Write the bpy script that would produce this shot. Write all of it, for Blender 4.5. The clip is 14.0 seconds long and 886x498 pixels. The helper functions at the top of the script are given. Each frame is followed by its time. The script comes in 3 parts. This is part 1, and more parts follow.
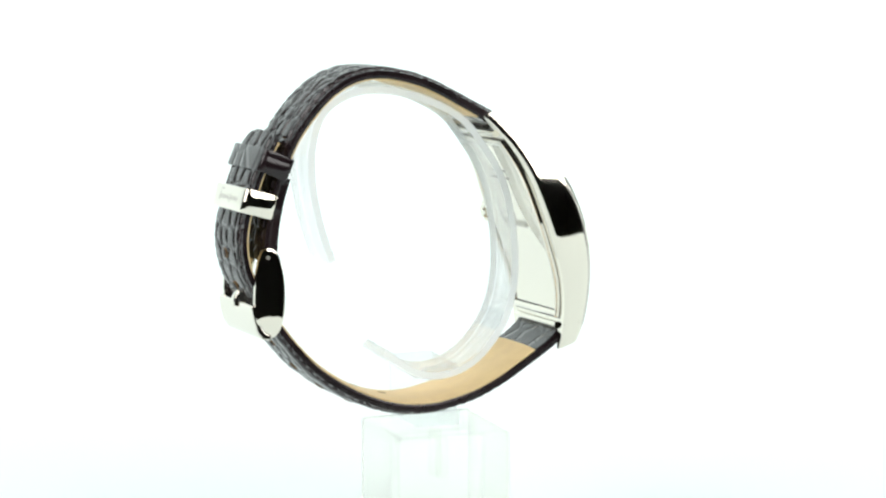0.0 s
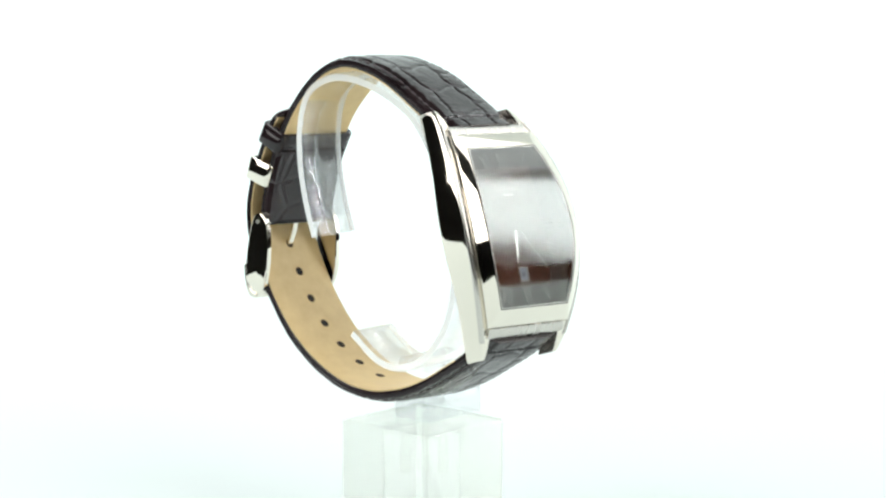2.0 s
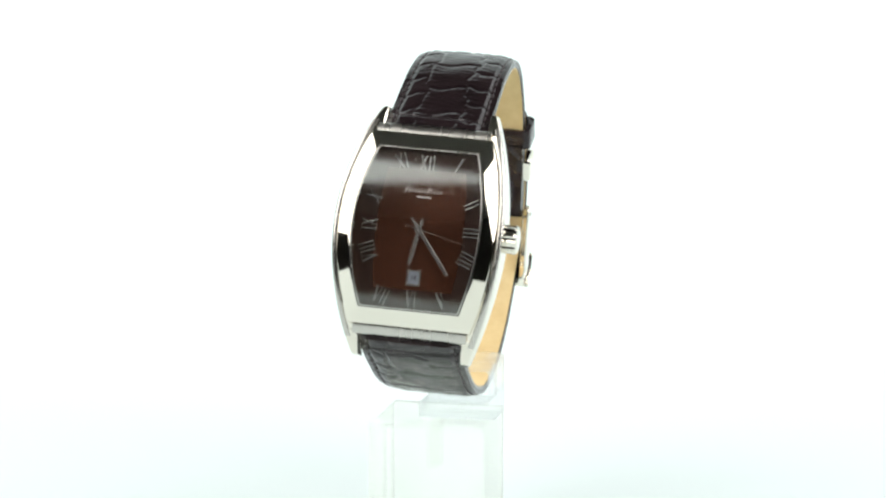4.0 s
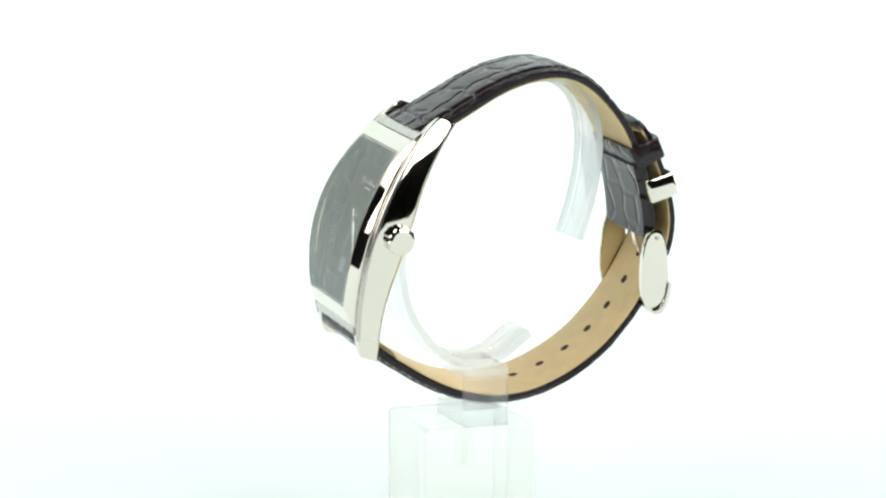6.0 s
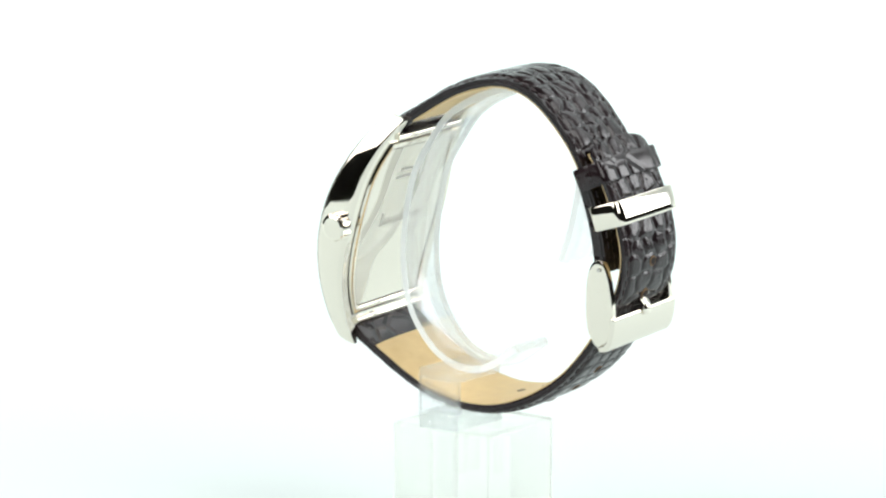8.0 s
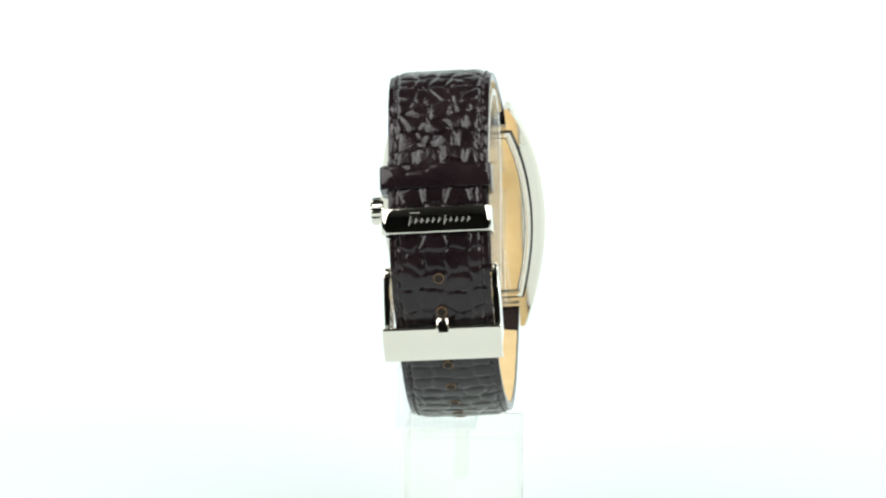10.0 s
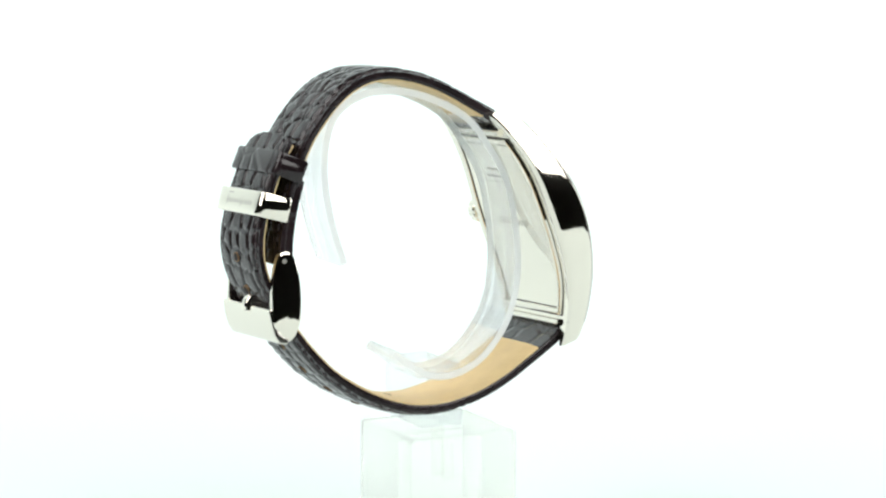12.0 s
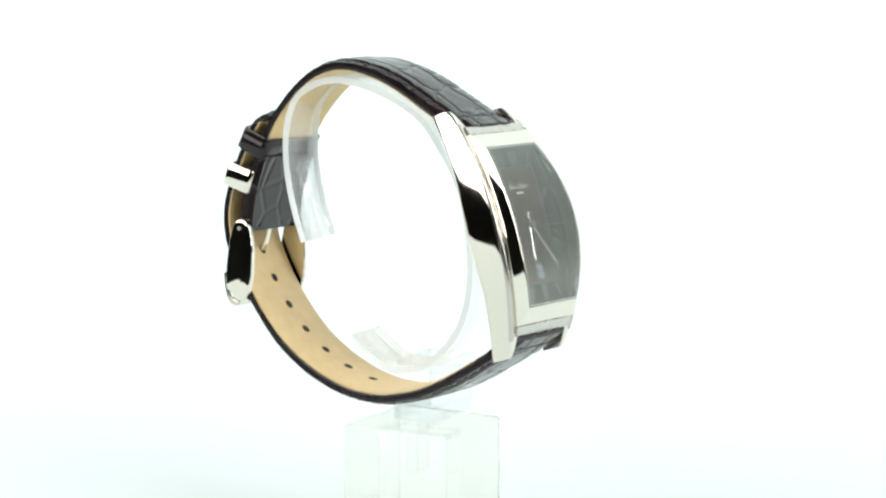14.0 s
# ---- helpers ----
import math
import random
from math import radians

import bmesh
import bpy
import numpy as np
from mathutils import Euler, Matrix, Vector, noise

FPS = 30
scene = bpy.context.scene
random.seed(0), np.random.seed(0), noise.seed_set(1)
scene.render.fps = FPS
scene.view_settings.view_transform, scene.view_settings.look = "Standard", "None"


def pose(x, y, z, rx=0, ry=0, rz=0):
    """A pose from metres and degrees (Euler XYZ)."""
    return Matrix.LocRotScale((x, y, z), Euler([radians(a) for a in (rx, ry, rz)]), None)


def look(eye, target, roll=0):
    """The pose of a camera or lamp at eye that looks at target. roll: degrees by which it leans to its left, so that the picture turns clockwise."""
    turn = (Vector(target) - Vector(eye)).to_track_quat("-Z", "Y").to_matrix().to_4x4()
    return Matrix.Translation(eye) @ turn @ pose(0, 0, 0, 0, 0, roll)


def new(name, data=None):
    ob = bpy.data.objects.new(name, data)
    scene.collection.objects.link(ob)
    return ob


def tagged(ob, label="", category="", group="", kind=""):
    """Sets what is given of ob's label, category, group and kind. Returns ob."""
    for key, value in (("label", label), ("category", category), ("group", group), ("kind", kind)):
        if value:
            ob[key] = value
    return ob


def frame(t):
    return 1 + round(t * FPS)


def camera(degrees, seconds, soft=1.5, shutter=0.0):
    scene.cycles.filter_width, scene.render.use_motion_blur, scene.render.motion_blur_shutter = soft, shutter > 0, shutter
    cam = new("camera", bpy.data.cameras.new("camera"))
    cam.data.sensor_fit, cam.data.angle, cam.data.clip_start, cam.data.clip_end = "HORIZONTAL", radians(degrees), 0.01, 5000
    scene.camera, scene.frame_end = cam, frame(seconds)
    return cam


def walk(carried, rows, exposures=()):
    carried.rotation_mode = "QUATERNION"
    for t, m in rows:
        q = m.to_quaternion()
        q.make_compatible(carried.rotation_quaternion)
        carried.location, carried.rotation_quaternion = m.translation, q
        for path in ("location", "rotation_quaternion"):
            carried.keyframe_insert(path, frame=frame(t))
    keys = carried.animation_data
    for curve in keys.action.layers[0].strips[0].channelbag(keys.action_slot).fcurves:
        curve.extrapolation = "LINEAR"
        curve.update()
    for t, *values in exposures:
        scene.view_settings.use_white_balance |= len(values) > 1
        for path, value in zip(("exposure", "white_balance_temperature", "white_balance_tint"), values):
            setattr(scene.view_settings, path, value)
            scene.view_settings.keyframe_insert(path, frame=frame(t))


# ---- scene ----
cam = camera(17.31, 14.0, soft=2.3)
EYE = (0.0, -0.612, 0.1624)
AIM = (-0.0012, 0.0, 0.1624 - 0.612 * math.tan(radians(9.32)))
walk(cam, [(0.0, look(EYE, AIM, 0.17)), (14.0, look(EYE, AIM, 0.17))], [(0.0, -0.04), (0.3, -0.08), (14.0, -0.08)])

# turning of the display table: seconds, degrees
TURN = [(0.0, 111.2), (0.5, 92.2), (1.0, 78.2), (1.5, 63.5), (2.0, 48.1), (2.5, 33.0), (3.0, 18.1), (3.5, 3.2),
        (4.0, -12.0), (4.2, -18.0), (5.3, -48.9), (6.3, -77.6), (6.5, -83.4), (7.0, -97.0), (7.2, -102.3),
        (8.3, -135.4), (9.3, -164.7), (9.5, -170.4), (10.0, -184.3), (10.5, -198.4), (11.0, -213.5),
        (11.5, -228.3), (12.0, -242.1), (12.5, -256.9), (13.0, -271.2), (13.5, -285.5), (14.0, -299.1)]

# ---- light ----
world = bpy.data.worlds.new("studio_air")
scene.world = world
world.use_nodes = True
world.node_tree.nodes["Background"].inputs["Color"].default_value = (0.9, 0.95, 1.0, 1)
world.node_tree.nodes["Background"].inputs["Strength"].default_value = 0.12


def lamp(name, eye, target, sx, sy, watts, colour=(1, 1, 1)):
    data = bpy.data.lights.new(name, "AREA")
    data.shape, data.size, data.size_y, data.energy, data.color = "RECTANGLE", sx, sy, watts, colour
    ob = new(name, data)
    ob.matrix_world = look(eye, target)
    return ob


lamp("softbox_lamp_west", (-0.555, -0.268, 0.57), (0, 0, 0.08), 0.68, 0.78, 6.0, (1.0, 0.99, 0.97))
lamp("softbox_lamp_east", (0.455, -0.395, 0.59), (0, 0, 0.08), 0.48, 0.76, 5.4, (1.0, 0.99, 0.97))
lamp("panel_lamp_west", (-0.64, 0.16, 0.66), (-0.64, 0.18, 0.06), 0.62, 0.74, 2.15, (0.97, 0.99, 1.0))
lamp("panel_lamp_east", (0.61, 0.32, 0.66), (0.61, 0.34, 0.06), 0.62, 0.44, 1.8, (0.97, 0.99, 1.0))
lamp("strip_lamp_east", (0.73, 0.18, 0.30), (0, 0, 0.08), 0.18, 0.48, 1.9, (0.97, 0.99, 1.0))


# ---- materials ----
def material(name, base=(0.8, 0.8, 0.8), rough=0.5, metal=0.0, **more):
    m = bpy.data.materials.new(name)
    m.use_nodes = True
    b = m.node_tree.nodes["Principled BSDF"]
    b.inputs["Base Color"].default_value = (*base, 1)
    b.inputs["Roughness"].default_value = rough
    b.inputs["Metallic"].default_value = metal
    for key, value in more.items():
        b.inputs[key.replace("_", " ")].default_value = value
    return m


def node(m, kind, **inputs):
    n = m.node_tree.nodes.new(kind)
    for key, value in inputs.items():
        n.inputs[key.replace("_", " ")].default_value = value
    return n


def wire(m, a, out, b, into):
    m.node_tree.links.new(a.outputs[out], b.inputs[into])


def shader(m):
    return m.node_tree.nodes["Principled BSDF"]


def ramp(m, stops):
    r = m.node_tree.nodes.new("ShaderNodeValToRGB")
    e = r.color_ramp.elements
    while len(e) < len(stops):
        e.new(0.5)
    for el, (p, c) in zip(e, stops):
        el.position, el.color = p, (*c, 1)
    return r


def grain(m, scale, strength, distance=0.0002, detail=6.0, colours=None, rough=None, stretch=(1, 1, 1)):
    """Noise relief at real size, with colour and gloss variation."""
    tc = node(m, "ShaderNodeTexCoord")
    mp = node(m, "ShaderNodeMapping", Scale=stretch)
    wire(m, tc, "Object", mp, "Vector")
    n = node(m, "ShaderNodeTexNoise", Scale=scale, Detail=detail)
    wire(m, mp, "Vector", n, "Vector")
    bump = node(m, "ShaderNodeBump", Strength=strength, Distance=distance)
    wire(m, n, "Fac", bump, "Height")
    wire(m, bump, "Normal", shader(m), "Normal")
    big = node(m, "ShaderNodeTexNoise", Scale=scale * 0.13, Detail=3.0)
    wire(m, mp, "Vector", big, "Vector")
    if colours:
        r = ramp(m, [(0.3, colours[0]), (0.7, colours[1])])
        wire(m, big, "Fac", r, "Fac")
        wire(m, r, "Color", shader(m), "Base Color")
    if rough:
        r = ramp(m, [(0.3, (rough[0],) * 3), (0.7, (rough[1],) * 3)])
        wire(m, big, "Fac", r, "Fac")
        wire(m, r, "Color", shader(m), "Roughness")
    return m


STEEL = grain(material("polished_steel", (0.82, 0.775, 0.685), 0.05, 1.0), 900, 0.02, 0.0001, rough=(0.03, 0.07))
SATIN = grain(material("satin_steel", (0.60, 0.575, 0.53), 0.28, 1.0), 2500, 0.06, 0.0001, rough=(0.2, 0.32), stretch=(1, 0.05, 0.05))
ENGRAVED = material("engraved_steel", (0.5, 0.49, 0.46), 0.5, 0.6)
DARKSLOT = material("dark_recess", (0.02, 0.018, 0.016), 0.5)
LEATHER = grain(material("black_brown_croc_leather", (0.016, 0.012, 0.012), 0.22, Specular_IOR_Level=0.42), 1100, 0.4, 0.00016,
                colours=((0.010, 0.0065, 0.0075), (0.019, 0.0115, 0.013)), rough=(0.07, 0.19))
LINING = grain(material("tan_lining_leather", (0.60, 0.43, 0.24), 0.55), 2600, 0.35, 0.0001,
               colours=((0.64, 0.47, 0.225), (0.71, 0.545, 0.28)), rough=(0.45, 0.65))
KEEPERLEATHER = grain(material("croc_keeper_leather", (0.014, 0.009, 0.009), 0.18, Specular_IOR_Level=0.42), 1100, 0.4, 0.00016,
                      colours=((0.010, 0.0065, 0.0075), (0.019, 0.0115, 0.013)), rough=(0.07, 0.18))
cells = node(KEEPERLEATHER, "ShaderNodeTexVoronoi", Scale=150.0)
cells.feature = "DISTANCE_TO_EDGE"
spot = node(KEEPERLEATHER, "ShaderNodeTexCoord")
wire(KEEPERLEATHER, spot, "Object", cells, "Vector")
edge = ramp(KEEPERLEATHER, [(0.0, (0, 0, 0)), (0.14, (1, 1, 1))])
wire(KEEPERLEATHER, cells, "Distance", edge, "Fac")
relief = node(KEEPERLEATHER, "ShaderNodeBump", Strength=0.4, Distance=0.0003)
wire(KEEPERLEATHER, edge, "Color", relief, "Height")
wire(KEEPERLEATHER, relief, "Normal", shader(KEEPERLEATHER), "Normal")
THREAD = grain(material("dark_thread", (0.03, 0.02, 0.021), 0.5), 3000, 0.3, colours=((0.024, 0.016, 0.017), (0.04, 0.028, 0.028)))
UNDERSIDE = bpy.data.materials.new("crystal_underside")
UNDERSIDE.use_nodes = True
tree = UNDERSIDE.node_tree
tree.nodes.remove(tree.nodes["Principled BSDF"])
clear = node(UNDERSIDE, "ShaderNodeBsdfTransparent", Color=(0.98, 0.985, 0.98, 1))
tree.links.new(clear.outputs[0], tree.nodes["Material Output"].inputs["Surface"])
HOLE = material("punched_leather", (0.012, 0.007, 0.004), 0.8)
EYELET = material("raw_hole_edge", (0.20, 0.115, 0.048), 0.7)
INDEX = material("applied_steel_numeral", (0.88, 0.87, 0.85), 0.25, 1.0)
PRINT = material("silver_print", (0.75, 0.72, 0.70), 0.4)
DATEWHITE = material("date_disc_white", (0.24, 0.26, 0.30), 0.5)
DATEINK = material("date_ink", (0.06, 0.06, 0.08), 0.5)
CEIL = grain(material("warm_grey_ceiling", (0.3, 0.29, 0.265), 0.9), 40, 0.1, colours=((0.285, 0.275, 0.25), (0.315, 0.305, 0.28)))
WALL = grain(material("dark_studio_wall", (0.06, 0.056, 0.048), 0.9), 40, 0.1, colours=((0.054, 0.050, 0.043), (0.066, 0.062, 0.053)))

BROWN = material("brown_sunburst_dial", (0.15, 0.055, 0.031), 0.26, 0.75)
tc = node(BROWN, "ShaderNodeTexCoord")
rad = node(BROWN, "ShaderNodeTexGradient")
rad.gradient_type = "RADIAL"
wire(BROWN, tc, "UV", rad, "Vector")
fine = node(BROWN, "ShaderNodeTexNoise", Scale=260.0, Detail=4.0)
fine.noise_dimensions = "1D"
wire(BROWN, rad, "Fac", fine, "W")
rr = ramp(BROWN, [(0.3, (0.125, 0.045, 0.025)), (0.7, (0.17, 0.063, 0.035))])
wire(BROWN, fine, "Fac", rr, "Fac")
wire(BROWN, rr, "Color", shader(BROWN), "Base Color")
tan = node(BROWN, "ShaderNodeTangent")
tan.direction_type = "RADIAL"
tan.axis = "Y"
shader(BROWN).inputs["Anisotropic"].default_value = 0.8
wire(BROWN, tan, "Tangent", shader(BROWN), "Tangent")
RIM = grain(material("dark_brown_dial_border", (0.055, 0.022, 0.016), 0.4, 0.5), 2000, 0.05,
            colours=((0.046, 0.022, 0.016), (0.056, 0.027, 0.02)))


def glassy(name, tint, rough, clear, ior):
    """Clear plastic or glass: part of the light goes straight through."""
    m = bpy.data.materials.new(name)
    m.use_nodes = True
    t = m.node_tree
    t.nodes.remove(t.nodes["Principled BSDF"])
    g = node(m, "ShaderNodeBsdfGlass", Color=(*tint, 1), Roughness=rough, IOR=ior)
    p = node(m, "ShaderNodeBsdfTransparent", Color=(*tint, 1))
    mix = node(m, "ShaderNodeMixShader", Fac=clear)
    t.links.new(g.outputs[0], mix.inputs[1])
    t.links.new(p.outputs[0], mix.inputs[2])
    t.links.new(mix.outputs[0], t.nodes["Material Output"].inputs["Surface"])
    return m


CRYSTAL = bpy.data.materials.new("mineral_crystal")
CRYSTAL.use_nodes = True
tree = CRYSTAL.node_tree
tree.nodes.remove(tree.nodes["Principled BSDF"])
through_glass = node(CRYSTAL, "ShaderNodeBsdfTransparent", Color=(0.97, 0.985, 0.975, 1))
shine = node(CRYSTAL, "ShaderNodeBsdfAnisotropic", Color=(0.93, 1.0, 0.955, 1), Roughness=0.11)
edge_on = node(CRYSTAL, "ShaderNodeFresnel", IOR=2.0)
pane = node(CRYSTAL, "ShaderNodeMixShader")
tree.links.new(edge_on.outputs[0], pane.inputs[0])
tree.links.new(through_glass.outputs[0], pane.inputs[1])
tree.links.new(shine.outputs[0], pane.inputs[2])
tree.links.new(pane.outputs[0], tree.nodes["Material Output"].inputs["Surface"])
ACRYLIC = glassy("clear_acrylic", (0.975, 0.98, 0.985), 0.08, 0.72, 1.36)
haze = node(ACRYLIC, "ShaderNodeBsdfTranslucent", Color=(0.96, 0.97, 0.98, 1))
veil = node(ACRYLIC, "ShaderNodeMixShader", Fac=0.1)
tree = ACRYLIC.node_tree
inner = tree.nodes["Material Output"].inputs["Surface"].links[0].from_socket
tree.links.new(inner, veil.inputs[1])
tree.links.new(haze.outputs[0], veil.inputs[2])
tree.links.new(veil.outputs[0], tree.nodes["Material Output"].inputs["Surface"])
FROST = bpy.data.materials.new("frosted_acrylic_edge")
FROST.use_nodes = True
tree = FROST.node_tree
tree.nodes.remove(tree.nodes["Principled BSDF"])
white = node(FROST, "ShaderNodeBsdfDiffuse", Color=(0.9, 0.92, 0.92, 1))
thru = node(FROST, "ShaderNodeBsdfTranslucent", Color=(0.9, 0.93, 0.92, 1))
clear = node(FROST, "ShaderNodeBsdfTransparent")
both = node(FROST, "ShaderNodeMixShader", Fac=0.5)
some = node(FROST, "ShaderNodeMixShader", Fac=0.45)
tree.links.new(white.outputs[0], both.inputs[1])
tree.links.new(thru.outputs[0], both.inputs[2])
tree.links.new(both.outputs[0], some.inputs[1])
tree.links.new(clear.outputs[0], some.inputs[2])
tree.links.new(some.outputs[0], tree.nodes["Material Output"].inputs["Surface"])
PEGMAT = glassy("clear_peg", (0.975, 0.98, 0.97), 0.1, 0.9, 1.2)
BLOCKMAT = glassy("cast_acrylic_block", (0.985, 0.987, 0.965), 0.14, 0.5, 1.44)

# white sheet with emission added to keep it bright; no lamp stands behind it
GLOW = bpy.data.materials.new("glow_backdrop")
GLOW.use_nodes = True
b = shader(GLOW)
b.inputs["Base Color"].default_value = (0.515, 0.57, 0.562, 1)
b.inputs["Roughness"].default_value = 0.9
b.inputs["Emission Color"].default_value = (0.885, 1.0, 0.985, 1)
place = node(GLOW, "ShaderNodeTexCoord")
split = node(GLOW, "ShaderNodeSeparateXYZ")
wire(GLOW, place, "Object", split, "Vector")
# the added glow gets stronger towards the rear
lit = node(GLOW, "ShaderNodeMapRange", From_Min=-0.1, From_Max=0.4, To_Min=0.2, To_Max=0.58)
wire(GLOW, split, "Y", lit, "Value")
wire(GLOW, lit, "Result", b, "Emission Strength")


# ---- mesh helpers ----
def mesh_object(name, bm, mat, parent=None, label="", smooth=True, bevel=0.0, weighted=False):
    bmesh.ops.recalc_face_normals(bm, faces=bm.faces)
    me = bpy.data.meshes.new(name)
    bm.to_mesh(me)
    bm.free()
    me.materials.append(mat)
    for p in me.polygons:
        p.use_smooth = smooth
    ob = new(name, me)
    if parent:
        ob.parent = parent
    if label:
        tagged(ob, label)
    if bevel:
        mod = ob.modifiers.new("edge", "BEVEL")
        mod.width, mod.segments, mod.limit_method, mod.angle_limit = bevel, 3, "ANGLE", radians(35)
    if smooth:
        me.set_sharp_from_angle(angle=radians(40))
    if smooth and (weighted or bevel):
        mod = ob.modifiers.new("facing", "WEIGHTED_NORMAL")
        mod.mode, mod.weight, mod.keep_sharp = "FACE_AREA", 90, True
    return ob


def part(name, bm, mat, parent, label="", smooth=True, bevel=0.0, weighted=False):
    return mesh_object(name, bm, mat, parent, label, smooth, bevel, weighted)


def box(bm, lo, hi, m=None):
    vs = [bm.verts.new((x, y, z)) for x in (lo[0], hi[0]) for y in (lo[1], hi[1]) for z in (lo[2], hi[2])]
    for f in ((0, 1, 3, 2), (4, 6, 7, 5), (0, 4, 5, 1), (2, 3, 7, 6), (0, 2, 6, 4), (1, 5, 7, 3)):
        bm.faces.new([vs[i] for i in f])
    if m is not None:
        bmesh.ops.transform(bm, matrix=m, verts=vs)
    return vs


def loft(bm, rings, closed=True, caps=True, around=False):
    """Joins rings of points. around: the last ring meets the first."""
    vs = [[bm.verts.new(p) for p in ring] for ring in rings]
    n = len(rings[0])
    for i in range(len(vs) - (0 if around else 1)):
        a, b = vs[i], vs[(i + 1) % len(vs)]
        for j in range(n if closed else n - 1):
            k = (j + 1) % n
            bm.faces.new((a[j], a[k], b[k], b[j]))
    if caps and closed and not around:
        bm.faces.new(vs[0])
        bm.faces.new(vs[-1])
    return vs


def drum(bm, centre, axis, radius, length, n=24, flute=0.0):
    """A short cylinder along axis x, y or z from centre."""
    rings = []
    for d in (0, length):
        ring = []
        for i in range(n):
            a = 2 * math.pi * i / n
            r = radius * (1 - flute * (i % 2))
            p = (r * math.cos(a), r * math.sin(a))
            q = {"x": (d, *p), "y": (p[0], d, p[1]), "z": (*p, d)}[axis]
            ring.append(Vector(centre) + Vector(q))
        rings.append(ring)
    loft(bm, rings)


def spline(points, step):
    """Even points along a smooth curve through the points, in the plane y, z; with the tangent."""
    pts = [Vector(p) for p in points]
    pts = [pts[0] * 2 - pts[1]] + pts + [pts[-1] * 2 - pts[-2]]
    dense = []
    for i in range(1, len(pts) - 2):
        p0, p1, p2, p3 = pts[i - 1:i + 3]
        for k in range(40):
            t = k / 40
            dense.append(0.5 * (2 * p1 + (p2 - p0) * t + (2 * p0 - 5 * p1 + 4 * p2 - p3) * t * t + (3 * p1 - p0 - 3 * p2 + p3) * t ** 3))
    dense.append(pts[-2])
    run = [0.0]
    for a, b in zip(dense, dense[1:]):
        run.append(run[-1] + (b - a).length)
    n = max(2, round(run[-1] / step))
    out = []
    j = 0
    for i in range(n + 1):
        s = run[-1] * i / n
        while j < len(run) - 2 and run[j + 1] < s:
            j += 1
        f = (s - run[j]) / max(1e-9, run[j + 1] - run[j])
        out.append(dense[j].lerp(dense[j + 1], min(1, max(0, f))))
    tang = [(out[min(i + 1, n)] - out[max(i - 1, 0)]).normalized() for i in range(n + 1)]
    return out, tang, run[-1]


MM = 0.001


# ---- the studio ----
def studio():
    bm = bmesh.new()
    prof = [(-0.36, 0.0), (-0.2, 0.0), (0.30, 0.0), (0.42, 0.01), (0.50, 0.04), (0.56, 0.10), (0.585, 0.18), (0.59, 0.5), (0.59, 0.82)]
    pts, tang, _ = spline(prof, 0.02)
    rings = []
    for p in pts:
        w = 0.62 + 0.85 * min(1, max(0, (p[0] - 0.30) / 0.26))
        rings.append([(x, p[0], p[1]) for x in (-w, w)] + [(x, p[0] + 0.004 * (p[1] > 0.01), p[1] - 0.004) for x in (w, -w)])
    loft(bm, rings)
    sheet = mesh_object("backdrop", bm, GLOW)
    tagged(sheet, "white sweep table curving up behind the watch, with added glow", "backdrop", kind="structure")
    return sheet


studio()
bm = bmesh.new()
box(bm, (-3, -3, -0.76), (3, 3, -0.75))
tagged(mesh_object("floor", bm, WALL, smooth=False), "dark grey studio floor under the table", "floor", kind="structure")
for nm, lo, hi in (("wall_north", (-3, 3, -0.75), (3, 3.1, 2.2)), ("wall_south", (-3, -3.1, -0.75), (3, -3, 2.2)),
                   ("wall_west", (-3.1, -3.1, -0.75), (-3, 3.1, 2.2)), ("wall_east", (3, -3.1, -0.75), (3.1, 3.1, 2.2))):
    bm = bmesh.new()
    box(bm, lo, hi)
    tagged(mesh_object(nm, bm, WALL, smooth=False), "dark unlit studio wall behind the lamps", "wall", kind="structure")
bm = bmesh.new()
box(bm, (-3.1, -3.1, 2.2), (3.1, 3.1, 2.3))
tagged(mesh_object("ceiling", bm, CEIL, smooth=False), "plain warm grey studio ceiling", "ceiling", kind="structure")

# ---- the watch ----
watch = new("wristwatch")
tagged(watch, "steel barrel-shaped wristwatch with brown dial and black-brown croc strap", "watch")
CT, ST = math.cos(radians(18)), math.sin(radians(18))


def cf(x, u, n):
    """From the tilted case's own axes (across, up the face, out of the face; millimetres) to the watch's."""
    return Vector((x, -21.6 + u * ST - n * CT, 5.05 + u * CT + n * ST)) * MM


def front(u):
    return 0.6 - u * u / 96


def rear(u):
    return -7 - 0.0128 * max(0, abs(u) - 8) ** 2


def half(u):
    return 17.9 - 5.2 * (u / 25.5) ** 2


def crown_of(u):
    """Height of the crystal's edge."""
    return 2.6 - u * u / 88 - 0.02 * u


def dial_n(u):
    """Level of the flat dial."""
    return -1.7


def flank(h, r, f, k):
    """Convex side of the case from its rear edge to its front edge."""
    low, high = r + 0.5 + 0.4 * k, f - 0.55
    side = [(h - 0.5 - 0.4 * k, r), (h - 0.15, r + 0.3 + 0.4 * k)]
    for i in range(8):
        q = i / 7
        side.append((h - 0.08 + 0.08 * (1 - (2 * q - 1) ** 2), low + (high - low) * q))
    return side + [(h - 0.2, f - 0.22), (h - 0.55, f + 0.0)]


